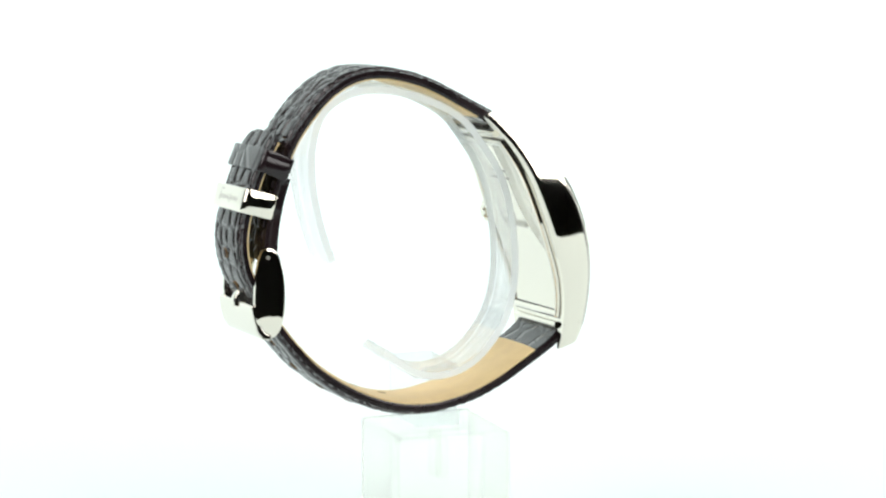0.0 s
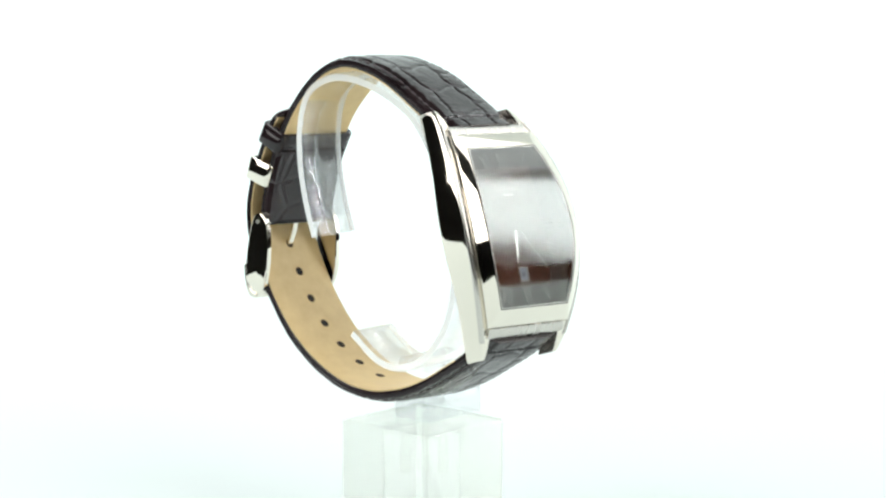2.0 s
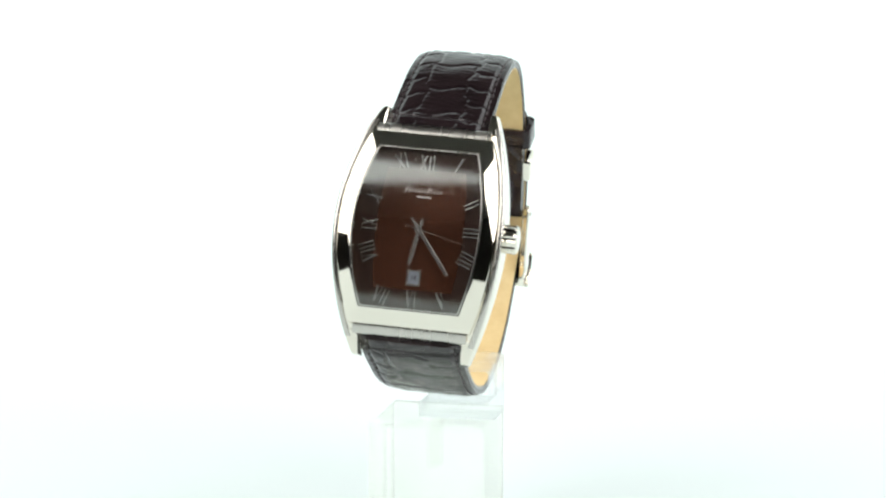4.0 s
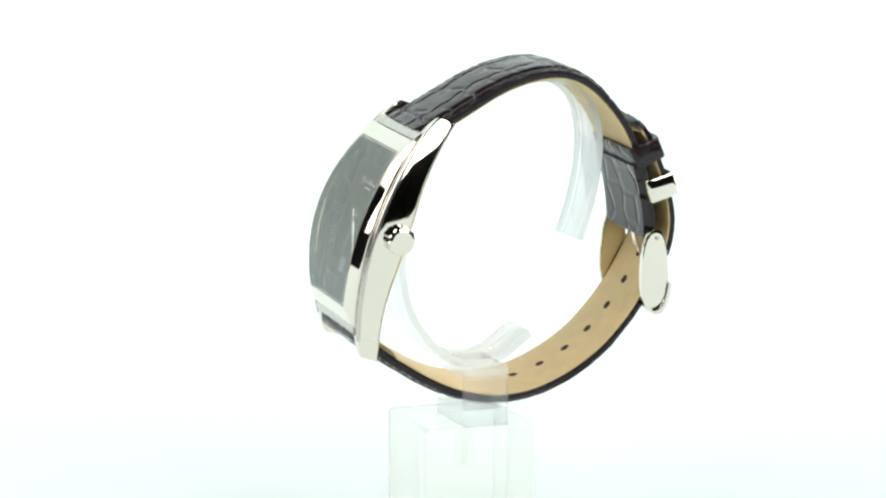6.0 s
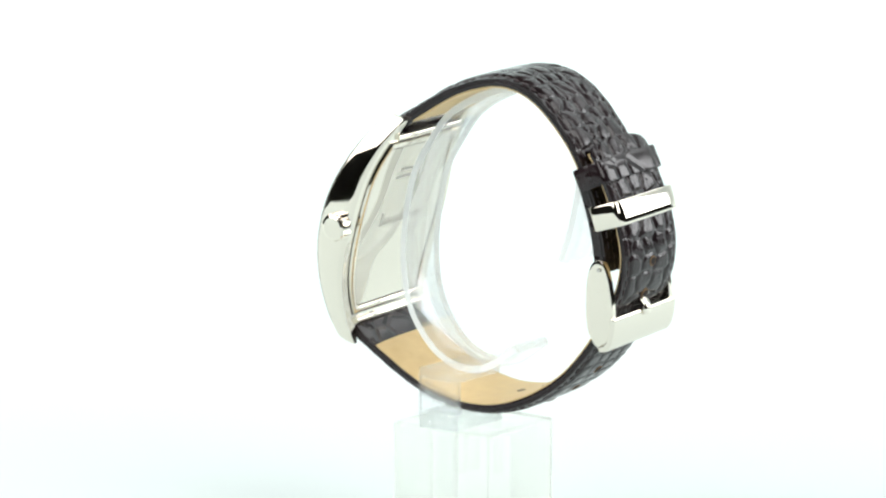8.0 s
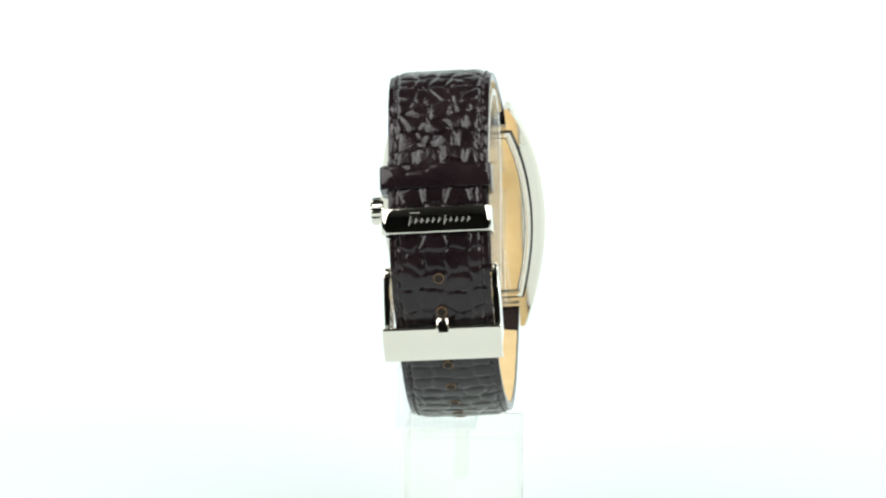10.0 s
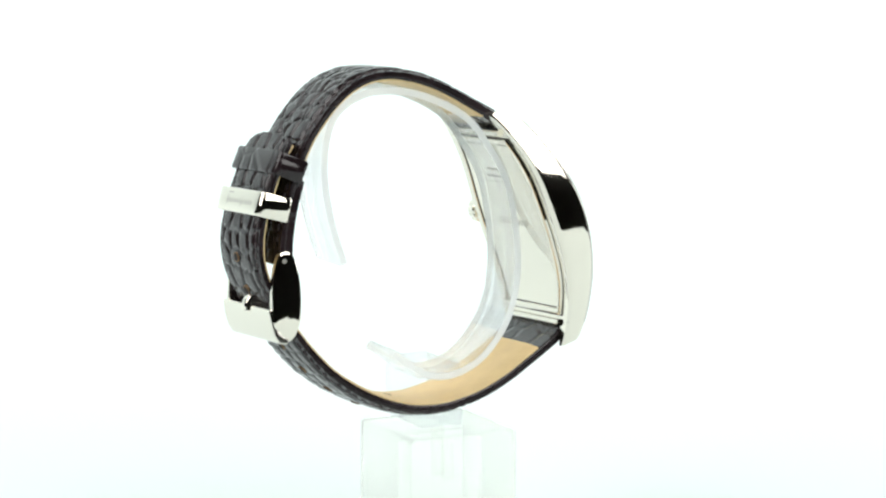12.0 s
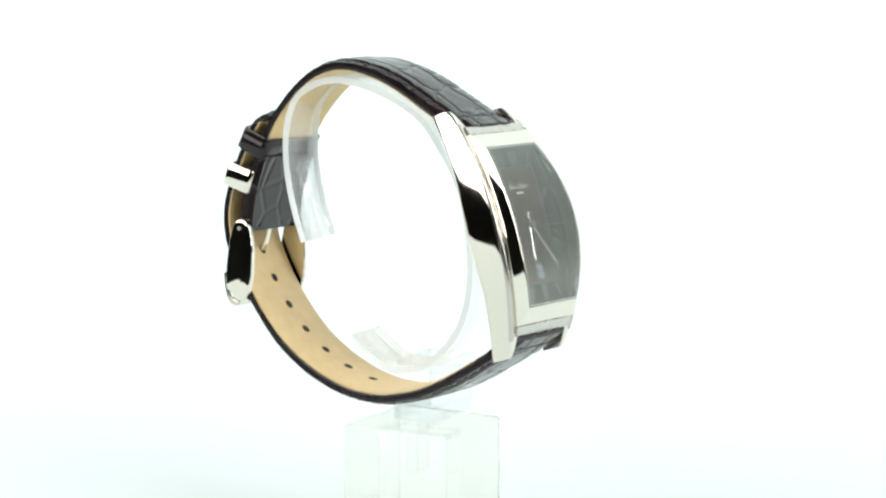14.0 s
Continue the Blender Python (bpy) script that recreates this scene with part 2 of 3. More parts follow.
def case_body():
    bm = bmesh.new()
    rings = []
    for i in range(45):
        u = -22 + i
        h, f, r = half(u), front(u), rear(u)
        k = 0.15 + 0.85 * max(0, 1 - (u / 23) ** 2)
        side = flank(h, r, f, k) + [(h - 1.0, f + 0.05), (max(h - 2.5, 10.0), f - 0.35)]
        w = 13.7 - 2.9 * (u / 17) ** 2
        if abs(u) <= 17:
            side += [(w, f - 0.4), (w, dial_n(u) - 0.6)]
        else:
            side += [(9.9, f - 0.36), (9.8, f - 0.37)]
        rings.append([cf(x, u, n) for x, n in side] + [cf(-x, u, n) for x, n in reversed(side)])
    loft(bm, rings)
    body = part("case_body", bm, STEEL, watch, "polished steel barrel-shaped case", weighted=True)
    for sx in (-1, 1):
        for su in (-1, 1):
            bm = bmesh.new()
            rings = []
            for i in range(10):
                u = 21.5 + i * 0.53
                k = i / 9
                h = half(u)
                inner = 10.95
                r, f = rear(u), front(u) - 0.9 * max(0, k - 0.3) ** 2
                if i == 9:
                    r, f, h = r + 0.1, f - 0.12, h - 0.1
                rings.append([cf(sx * x, su * u, n) for x, n in [(inner, r)] + flank(h, r, f, 0.15) + [(inner + 0.2, f), (inner, f - 0.25)]])
            loft(bm, rings)
            part("lug", bm, STEEL, body, "polished curved lug", weighted=True)
    return body


def tonneau(U, w0, w1, n_of, steps=60, across=20):
    """A loop round the face: sides bowed from w1 at the ends to w0 in the middle."""
    pts = []
    for i in range(steps):
        u = -U + 2 * U * i / steps
        pts.append(cf(w0 - (w0 - w1) * (u / U) ** 2, u, n_of(u)))
    for i in range(across):
        pts.append(cf(w1 - 2 * w1 * i / across, U, n_of(U)))
    for i in range(steps):
        u = U - 2 * U * i / steps
        pts.append(cf(-(w0 - (w0 - w1) * (u / U) ** 2), u, n_of(u)))
    for i in range(across):
        pts.append(cf(-w1 + 2 * w1 * i / across, -U, n_of(-U)))
    return pts


def bezel():
    bm = bmesh.new()
    rings = [tonneau(20.3, 16.5, 12.75, lambda u: front(u) - 0.4),
             tonneau(20.3, 16.5, 12.75, lambda u: front(u) + 0.72),
             tonneau(20.1, 16.3, 12.55, lambda u: front(u) + 0.92),
             tonneau(17.5, 14.0, 11.0, lambda u: crown_of(u) - 0.05),
             tonneau(17.1, 13.6, 10.6, lambda u: crown_of(u)),
             tonneau(16.9, 13.4, 10.4, lambda u: crown_of(u) - 0.25),
             tonneau(16.6, 13.1, 10.1, lambda u: dial_n(u) - 0.5)]
    loft(bm, rings, caps=False)
    return part("bezel", bm, STEEL, watch, "polished sloping steel bezel", weighted=True)


def patch(bm, U, w0, w1, n_of, nu=28, nx=16, uv=False):
    vs = []
    for i in range(nu + 1):
        u = -U + 2 * U * i / nu
        w = w0 - (w0 - w1) * (u / U) ** 2
        vs.append([bm.verts.new(cf(-w + 2 * w * j / nx, u, n_of(u))) for j in range(nx + 1)])
    layer = bm.loops.layers.uv.verify() if uv else None
    for i in range(nu):
        for j in range(nx):
            f = bm.faces.new((vs[i][j], vs[i][j + 1], vs[i + 1][j + 1], vs[i + 1][j]))
            if uv:
                for l, (a, b) in zip(f.loops, ((i, j), (i, j + 1), (i + 1, j + 1), (i + 1, j))):
                    u = -U + 2 * U * a / nu
                    w = w0 - (w0 - w1) * (u / U) ** 2
                    l[layer].uv = ((-w + 2 * w * b / nx) / 20, u / 20)
    return vs


def crystal():
    bm = bmesh.new()
    a = patch(bm, 17.0, 13.5, 10.5, lambda u: crown_of(u) + 0.05)
    b = patch(bm, 17.0, 13.5, 10.5, lambda u: crown_of(u) - 0.5)
    edge = lambda v: [r[0] for r in v] + v[-1][1:] + [r[-1] for r in reversed(v[:-1])] + list(reversed(v[0][1:-1]))
    ea, eb = edge(a), edge(b)
    for i in range(len(ea)):
        k = (i + 1) % len(ea)
        bm.faces.new((ea[i], ea[k], eb[k], eb[i]))
    for nm, mat, a0, a1, lab in (("crystal_gasket", DARKSLOT, 17.12, 16.95, "dark seam round the crystal"), ("crystal_rim", SATIN, 16.95, 16.7, "bright ground edge of the crystal")):
        ring = bmesh.new()
        loft(ring, [tonneau(a, a - 3.5, a - 6.5, lambda u, h=h: crown_of(u) + h) for a, h in ((a0, -0.2), (a0, 0.04), (a0 * 0.5 + a1 * 0.5, 0.08), (a1, 0.06), (a1, -0.2))], caps=False, around=True)
        part(nm, ring, mat, watch, lab)
    ob = part("crystal", bm, CRYSTAL, watch, "clear curved glass crystal")
    ob.data.materials.append(UNDERSIDE)
    for i, face in enumerate(ob.data.polygons):
        face.material_index = 0 if i < 28 * 16 else 1
    ob.visible_shadow = False
    return ob


def dial():
    bm = bmesh.new()
    patch(bm, 16.9, 13.4, 10.4, lambda u: dial_n(u) - 0.12)
    d = part("dial", bm, RIM, watch, "brown dial with darker border and steel roman numerals")
    bm = bmesh.new()
    patch(bm, 12.6, 9.3, 8.2, dial_n, uv=True)
    part("dial_centre", bm, BROWN, d, "brown sunburst dial centre")
    return d


def bar(bm, x0, u0, x1, u1, width, lift, thick, ridge=0.0):
    """A thin straight bar lying on the dial, its top raised to a ridge."""
    a, b = Vector((x0, u0)), Vector((x1, u1))
    d = (b - a).normalized()
    s = Vector((-d.y, d.x)) * width / 2
    rings = []
    for p in (a, a.lerp(b, 0.5), b):
        n = dial_n(p.y)
        rings.append([cf(p.x + s.x * k, p.y + s.y * k, n + lift + h) for k, h in ((-1, 0), (1, 0), (1, thick), (0, thick + ridge), (-1, thick))])
    loft(bm, rings)


# strokes of the roman letters in a box 1 high: x0, y0, x1, y1, width share; and each letter's advance
LETTERS = {"I": (((0, -.5, 0, .5, 1.0),), 0.25), "V": (((-.17, .5, 0, -.5, 1.3), (.17, .5, 0, -.5, .7)), 0.50),
           "X": (((-.19, .5, .19, -.5, 1.3), (.19, .5, -.19, -.5, .7)), 0.53)}


def numeral(text, x, u, height, turn, parent):
    bm = bmesh.new()
    total = sum(LETTERS[c][1] for c in text)
    at = -total / 2
    c, s = math.cos(radians(turn)), math.sin(radians(turn))
    for ch in text:
        strokes, adv = LETTERS[ch]
        mid = at + adv / 2
        for x0, y0, x1, y1, w in strokes:
            p = [((mid + a) * height, b * height) for a, b in ((x0, y0), (x1, y1))]
            q = [(x + a * c - b * s, u + a * s + b * c) for a, b in p]
            bar(bm, *q[0], *q[1], 0.34 * w, 0.02, 0.18, 0.015)
        at += adv
    return part("numeral", bm, INDEX, parent, "applied steel roman numeral", smooth=False)


def numerals(d):
    for text, x, u, turn in (("XII", 0, 14.0, 0), ("I", 6.6, 14.0, -28), ("II", 10.3, 6.2, -60), ("III", 10.7, 0.3, -90), ("IIII", 10.3, -5.3, -112),
                             ("V", 6.2, -14.2, 20), ("VI", 0, -14.4, 0), ("VII", -6.4, -14.2, -20), ("VIII", -10.3, -5.3, 112),
                             ("IX", -10.7, 0.3, 90), ("X", -10.3, 6.2, 60), ("XI", -5.4, 14.0, 22)):
        numeral(text, x, u, 3.4, turn, d)


def hand(name, angle, length, tail, width, lift, slot):
    """A baton hand, its angle in degrees clockwise from twelve."""
    bm = bmesh.new()
    d = Vector((math.sin(radians(angle)), math.cos(radians(angle))))
    s = Vector((d.y, -d.x))
    def q(t, k, h):
        p = d * t + s * k
        return cf(p.x, p.y, dial_n(0) + lift + h)
    rings = []
    for t, w in ((-tail, width * 0.6), (0, width), (length * 0.8, width), (length, width * 0.75)):
        rings.append([q(t, -w / 2, 0), q(t, w / 2, 0), q(t, w / 2, 0.06), q(t, w * 0.28, 0.17), q(t, -w * 0.28, 0.17), q(t, -w / 2, 0.06)])
    loft(bm, rings)
    h = part(name, bm, INDEX, watch, "polished steel baton hand", smooth=False)
    if slot:
        bm = bmesh.new()
        rings = [[q(t, -width * 0.1, 0.14), q(t, width * 0.1, 0.14), q(t, width * 0.1, 0.185), q(t, -width * 0.1, 0.185)] for t in (length * 0.25, length * 0.93)]
        loft(bm, rings)
        part("inlay", bm, DARKSLOT, h, "dark inlay down the hand", smooth=False)
    return h


def date_window(d):
    bm = bmesh.new()
    for x0, u0, x1, u1 in ((-1.3, -8.5, -1.3, -11.5), (1.3, -8.5, 1.3, -11.5), (-1.5, -8.5, 1.5, -8.5), (-1.5, -11.5, 1.5, -11.5)):
        bar(bm, x0, u0, x1, u1, 0.34, 0.03, 0.2)
    w = part("date_window", bm, INDEX, d, "steel-framed date window", smooth=False)
    bm = bmesh.new()
    bar(bm, 0, -8.6, 0, -11.4, 2.4, 0.02, 0.04)
    part("date_disc", bm, DATEWHITE, w, "pale date disc", smooth=False)
    bm = bmesh.new()
    bar(bm, -0.32, -9.5, -0.32, -10.5, 0.2, 0.07, 0.02)
    bar(bm, 0.3, -9.5, 0.3, -10.5, 0.4, 0.07, 0.02)
    part("date_print", bm, DATEINK, w, "dark print on the date disc", smooth=False)


def dial_print(d):
    bm = bmesh.new()
    x = -3.9
    for i in range(12):
        wide = 0.34 + 0.28 * ((i * 7) % 3) / 2
        if i in (0, 7):
            bar(bm, x + 0.3, 9.2, x - 0.2, 7.5, 0.14, 0.015, 0.02)
            bar(bm, x + 0.1, 8.2, x + 0.9, 8.9 if i else 9.0, 0.12, 0.015, 0.02)
        else:
            bar(bm, x + 0.15, 8.45, x, 7.8, 0.13, 0.015, 0.02)
            bar(bm, x, 7.85, x + wide * 0.7, 8.2, 0.09, 0.015, 0.02)
        x += 0.66
    bar(bm, -1.5, 6.9, 1.5, 6.9, 0.28, 0.015, 0.02)
    part("maker_mark", bm, PRINT, d, "silver printed maker's line", smooth=False)


def crown_knob():
    c = cf(17.2, 0.3, -4.6)
    bm = bmesh.new()
    rings = []
    for d, r in ((-0.8, 1.6), (0.1, 1.6), (0.1, 2.7), (0.4, 3.05), (2.5, 3.05), (2.9, 2.75), (3.1, 2.2)):
        ring = []
        for i in range(48):
            a = 2 * math.pi * i / 48
            k = r * (1 - (0.075 if (i // 2) % 2 and 3.0 < r else 0))
            ring.append(c + Vector((d, k * math.cos(a), k * math.sin(a))) * MM)
        rings.append(ring)
    loft(bm, rings)
    part("crown", bm, STEEL, watch, "fluted polished steel crown", smooth=False)


def case_back():
    bm = bmesh.new()
    back = lambda u: rear(u) - 0.35
    patch(bm, 18.6, 13.6, 10.9, back)
    back_plate = part("case_back", bm, STEEL, watch, "polished steel case back")
    bm = bmesh.new()
    rings = [tonneau(18.5, 13.5, 10.8, lambda u: rear(u) - 0.2), tonneau(18.5, 13.5, 10.8, lambda u: rear(u) - 0.55), tonneau(18.7, 13.7, 11.0, lambda u: rear(u) - 0.75),
             tonneau(19.3, 14.2, 11.3, lambda u: rear(u) - 0.8), tonneau(19.8, 14.7, 11.6, lambda u: rear(u) - 0.55), tonneau(20.0, 14.9, 11.7, lambda u: rear(u) + 0.1)]
    loft(bm, rings, caps=False)
    part("back_edge", bm, STEEL, back_plate, "rounded steel edge of the case back")
    for a, b, h in ((18.62, 18.3, 0.42), (20.25, 19.95, 0.02)):
        bm = bmesh.new()
        loft(bm, [tonneau(v, v - 5.0 - 0.1 * (v > 19), v - 7.7 - 0.5 * (v > 19), lambda u, n=n: rear(u) - n) for v, n in ((a, h - 0.1), (a, h + 0.02), (b, h + 0.02), (b, h - 0.1))], caps=False, around=True)
        part("back_groove", bm, DARKSLOT, back_plate, "dark seam of the case back")
    for su in (-1, 1):
        bm = bmesh.new()
        rings = [[cf(x, su * (21.6 + 0.75 * math.cos(t)), rear(21.6) - 0.1 + 0.75 * math.sin(t)) for t in [2 * math.pi * i / 16 for i in range(16)]] for x in (-11.0, -5, 5, 11.0)]
        loft(bm, rings)
        part("strap_bar", bm, STEEL, back_plate, "steel bar that holds the strap")
    bm = bmesh.new()
    def mark(x0, u0, x1, u1, w):
        p, q = Vector((x0, u0)), Vector((x1, u1))
        s = Vector((-(q - p).y, (q - p).x)).normalized() * w / 2
        loft(bm, [[cf(v.x + s.x * k, v.y + s.y * k, n) for k, n in ((-1, rear(v.y) - 0.3), (1, rear(v.y) - 0.3), (1, rear(v.y) - 0.39), (-1, rear(v.y) - 0.39))] for v in (p, q)])
    for i in range(11):
        x = 6.5 - i * 1.25
        mark(x, 0.9 if i % 6 else 2.2, x + 0.25, -0.9, 0.3)
        mark(x, -0.8, x - 0.8, 0.4, 0.18)
    mark(4, 12.0, -4, 12.0, 0.6)
    mark(5, 10.3, -5, 10.3, 0.6)
    part("engraving", bm, ENGRAVED, back_plate, "engraved lines on the case back", smooth=False)


def rims(body):
    """Satin edge along both flanks and across both ends of the case."""
    for sx in (-1, 1):
        bm = bmesh.new()
        rings = []
        for i in range(47):
            u = -23 + i
            h, f = half(u), front(u)
            rings.append([cf(sx * x, u, n) for x, n in ((h - 1.35, f - 0.4), (h - 0.1, f - 0.55), (h - 0.1, f - 0.2), (h - 0.3, f + 0.08), (h - 0.7, f + 0.2), (h - 1.2, f + 0.12), (h - 1.35, f - 0.05))])
        loft(bm, rings)
        part("side_rim", bm, SATIN, body, "satin steel edge of the case")
    for su in (-1, 1):
        bm = bmesh.new()
        f = front(21)
        rings = [[cf(x, su * u, n) for u, n in ((20.4, f - 0.8), (22.2, f - 1.8), (22.4, f - 1.0), (22.2, f - 0.3), (21.7, f + 0.1), (21.0, f + 0.45), (20.45, f + 0.6))] for x in (-12.0, -6, 0, 6, 12.0)]
        loft(bm, rings)
        part("end_rim", bm, SATIN, body, "satin steel edge above the strap")


rims(case_body())
bezel()
crystal()
d = dial()
numerals(d)
date_window(d)
dial_print(d)
hand("hour_hand", 190, 7.6, 2.6, 0.8, 0.5, True)
hand("minute_hand", 142, 11.5, 3.0, 0.8, 0.9, True)
hand("second_hand", 104, 10.6, 3.4, 0.22, 1.25, False)
bm = bmesh.new()
drum(bm, (0, 0, 0), "y", 0.7 * MM, 1.6 * MM)
pin = part("hand_pivot", bm, INDEX, watch)
pin.matrix_basis = Matrix.Translation(cf(0, 0, -0.1)) @ pose(0, 0, 0, -18, 0, 0)
crown_knob()
case_back()

# ---- strap ----
UPPER = [(-9.8, 23.7), (-8.6, 24.4), (-4.7, 26.7), (1.0, 29.9), (6.3, 32.8), (11.0, 34.7), (15.7, 35.9), (19.2, 36.3), (22.8, 36.0), (26.6, 34.7),
         (30.0, 32.5), (33.3, 29.3), (36.5, 25.4), (38.7, 21.8), (40.7, 17.2), (42.6, 11.7), (43.9, 6.0), (44.5, 1.0), (44.5, -1.3)]
LOWER = [(-23.4, -17.6), (-22.6, -18.4), (-18.6, -22.2), (-12.8, -26.0), (-6.9, -29.6), (-1.0, -32.3), (5.0, -33.9), (9.7, -34.5), (15.7, -34.1),
         (21.8, -32.4), (28.0, -29.4), (34.0, -25.1), (38.6, -20.2), (42.2, -15.4), (45.6, -9.8), (48.2, -4.2), (49.2, 1.0),
         (48.8, 6.0), (47.4, 11.0), (45.5, 16.0), (43.4, 20.7), (40.9, 24.4)]


def scale_cells(length, seed):
    """Seeds of the small croc scales over a strap: brick rows along the lower half, uneven round scales elsewhere."""
    rnd = random.Random(seed)
    cells = []
    s = -3.0
    while s < length + 4:
        k = min(1, max(0, s / length))
        if seed == 3:
            row, cols, loose = 3.8, 6, 0.3
        else:
            row, cols, loose = (3.5, 5, 0.13) if k < 0.66 else (4.2, 5, 0.28)
        shift = rnd.uniform(-0.5, 0.5) * 22 / cols
        for j in range(-1, cols + 1):
            x = -11 + 22 * (j + 0.5) / cols + shift + rnd.uniform(-loose, loose) * 22 / cols
            cells.append((s + rnd.uniform(-loose, loose) * row, x))
        s += row
    return np.array(cells)


def belly_cracks(s, X, seed):
    """Distance to the nearest crack between the broad belly scales by the case, and the fine ribs beside them."""
    left = -5.0 + 0.6 * math.sin(s * 0.42 + seed) + 0.25 * math.sin(s * 1.1)
    right = 4.0 + 0.7 * math.sin(s * 0.36 + 2 + seed) + 0.3 * math.sin(s * 1.3 + 1)
    d = np.minimum(np.abs(X - left), np.abs(X - right))
    mid = (X > left) & (X < right)
    across = np.abs((s - 4.6 - 0.12 * X + 0.5 * np.sin(X * 0.8 + seed) + 4.6) % 9.2 - 4.6)
    side = np.abs((s - 1.0 + 0.25 * np.abs(X) + 0.4 * np.sin(X * 1.3) + (2.6 * (X > 0)) + 2.9) % 5.8 - 2.9)
    d = np.minimum(d, np.where(mid, across, side))
    near = np.clip(1 - np.minimum(np.abs(X - left - 1.2), np.abs(X - right - 1.4)) / 2.0, 0, 1)
    ribs = near * np.abs(np.sin(math.pi * (s + 0.2 * X) / 1.5))
    return d, ribs


def strap(name, points, wide, thick, seed, label, tail=False):
    """A padded leather strap: wide and thick are functions of the share of its length. Relief of croc scales on its outer side."""
    path, tang, length = spline(points, 0.25)
    cells = scale_cells(length, seed)
    n = len(path)
    NX = 88
    belly = 0.40 if seed == 3 else 0.24
    bm = bmesh.new()
    rings = []
    xs = np.linspace(-1, 1, NX + 1)
    for i, (p, t) in enumerate(zip(path, tang)):
        k = i / (n - 1)
        s = k * length
        w, th = wide(k), thick(k)
        if tail and length - s < 4:
            w *= math.sqrt(max(0.05, 1 - ((4 - (length - s)) / 4.4) ** 4))
        out = Vector((t[1] * -1, t[0]))
        if out.dot(p - Vector((18, 0))) < 0:
            out = -out
        X = xs * w / 2
        wx = np.array([noise.noise((s * 0.28, x * 0.28, seed + 5)) for x in X])
        ws = np.array([noise.noise((s * 0.28, x * 0.28, seed + 9)) for x in X])
        warp = 0.8 if seed == 3 else 0.6
        power = 2.0 if seed == 3 or k > 0.66 else 4.0
        ds = s + warp * ws
        dx = X + warp * wx
        dist = (np.abs(ds[:, None] - cells[:, 0][None, :]) ** power + np.abs((dx[:, None] - cells[:, 1][None, :]) * 0.8) ** power) ** (1 / power)
        srt = np.sort(dist, axis=1)
        gap = srt[:, 1] - srt[:, 0]
        small = 1.5 * (1 - (1 - np.clip(gap / 1.9, 0, 1)) ** 2.4)
        d, ribs = belly_cracks(s, X + 0.3 * wx, seed)
        if seed == 3:
            furrow = np.minimum(np.abs(X + 3.4 + 0.5 * math.sin(s * 0.4)), np.abs(X - 3.0 - 0.5 * math.sin(s * 0.33 + 1)))
            small = small - 0.7 * np.clip(1 - furrow / 0.9, 0, 1)
        broad = 1.5 * (1 - (1 - np.clip(d / 1.2, 0, 1)) ** 2.6) - 0.35 * ribs
        share = min(1, max(0, (belly + 0.02 - k) / 0.04))
        scale = broad * share + small * (1 - share)
        deep = 0.21 + 0.04 * (seed == 3) * (1 - share) + 0.03 * (k > 0.66) - 0.05 * share
        roll = 0.35 * max(0.0, 1 - ((s - 3.2) / 0.5) ** 2)
        ring = []
        for x, xx, g, a in zip(xs, X, scale, wx):
            pad = 1 - 0.6 * abs(x) ** 5 - 0.4 * min(1, max(0, (abs(x) - 0.76) / 0.12))
            edge = max(0.0, 1 - ((abs(x) - 0.84) / 0.03) ** 2)
            o = th / 2 - 0.9 * (1 - pad) * th / 2.6 - deep * (1 - g) * (1 - abs(x) ** 8) - 0.16 * edge - roll
            o += 0.09 * a + 0.025 * noise.noise((s * 1.6, xx * 1.6, seed))
            q = p + out * o
            ring.append((xx * MM, q.x * MM, q.y * MM))
        for x, o in ((1.0, -0.02), (0.988, -0.07), (0.988, -0.13), (1.0, -0.18), (1.0, 0.25 / th - 0.5), (0.985, -0.5), (0.5, -0.5), (-0.5, -0.5), (-0.985, -0.5), (-1.0, 0.25 / th - 0.5), (-1.0, -0.18), (-0.988, -0.13), (-0.988, -0.07), (-1.0, -0.02)):
            o *= th
            q = p + out * o
            ring.append((x * w / 2 * MM, q.x * MM, q.y * MM))
        rings.append(ring)
    loft(bm, rings)
    ob = part(name, bm, LEATHER, watch, label)
    return ob, path, tang, length


def facing(p, t):
    out = Vector((-t[1], t[0]))
    return -out if out.dot(p - Vector((18, 0))) < 0 else out


def layer(name, owner, s, s0, s1, wide, lift, depth, mat, label, bulge=0.0):
    """A thin layer along the inner side of a strap, from s0 to s1 millimetres along it, padded by bulge in its middle."""
    ob, path, tang, length = s
    across = [-1 + i / 4 for i in range(9)]
    bm = bmesh.new()
    rings = []
    for i, (p, t) in enumerate(zip(path, tang)):
        at = i / (len(path) - 1) * length
        if s0 <= at <= s1:
            k = at / length
            out = facing(p, t)
            w = wide(k) / 2
            section = [(x, lift(k)) for x in across] + [(x, lift(k) - depth - bulge * (1 - x ** 4)) for x in reversed(across)]
            rings.append([(x * w * MM, (p + out * o).x * MM, (p + out * o).y * MM) for x, o in section])
    loft(bm, rings)
    return part(name, bm, mat, owner, label)


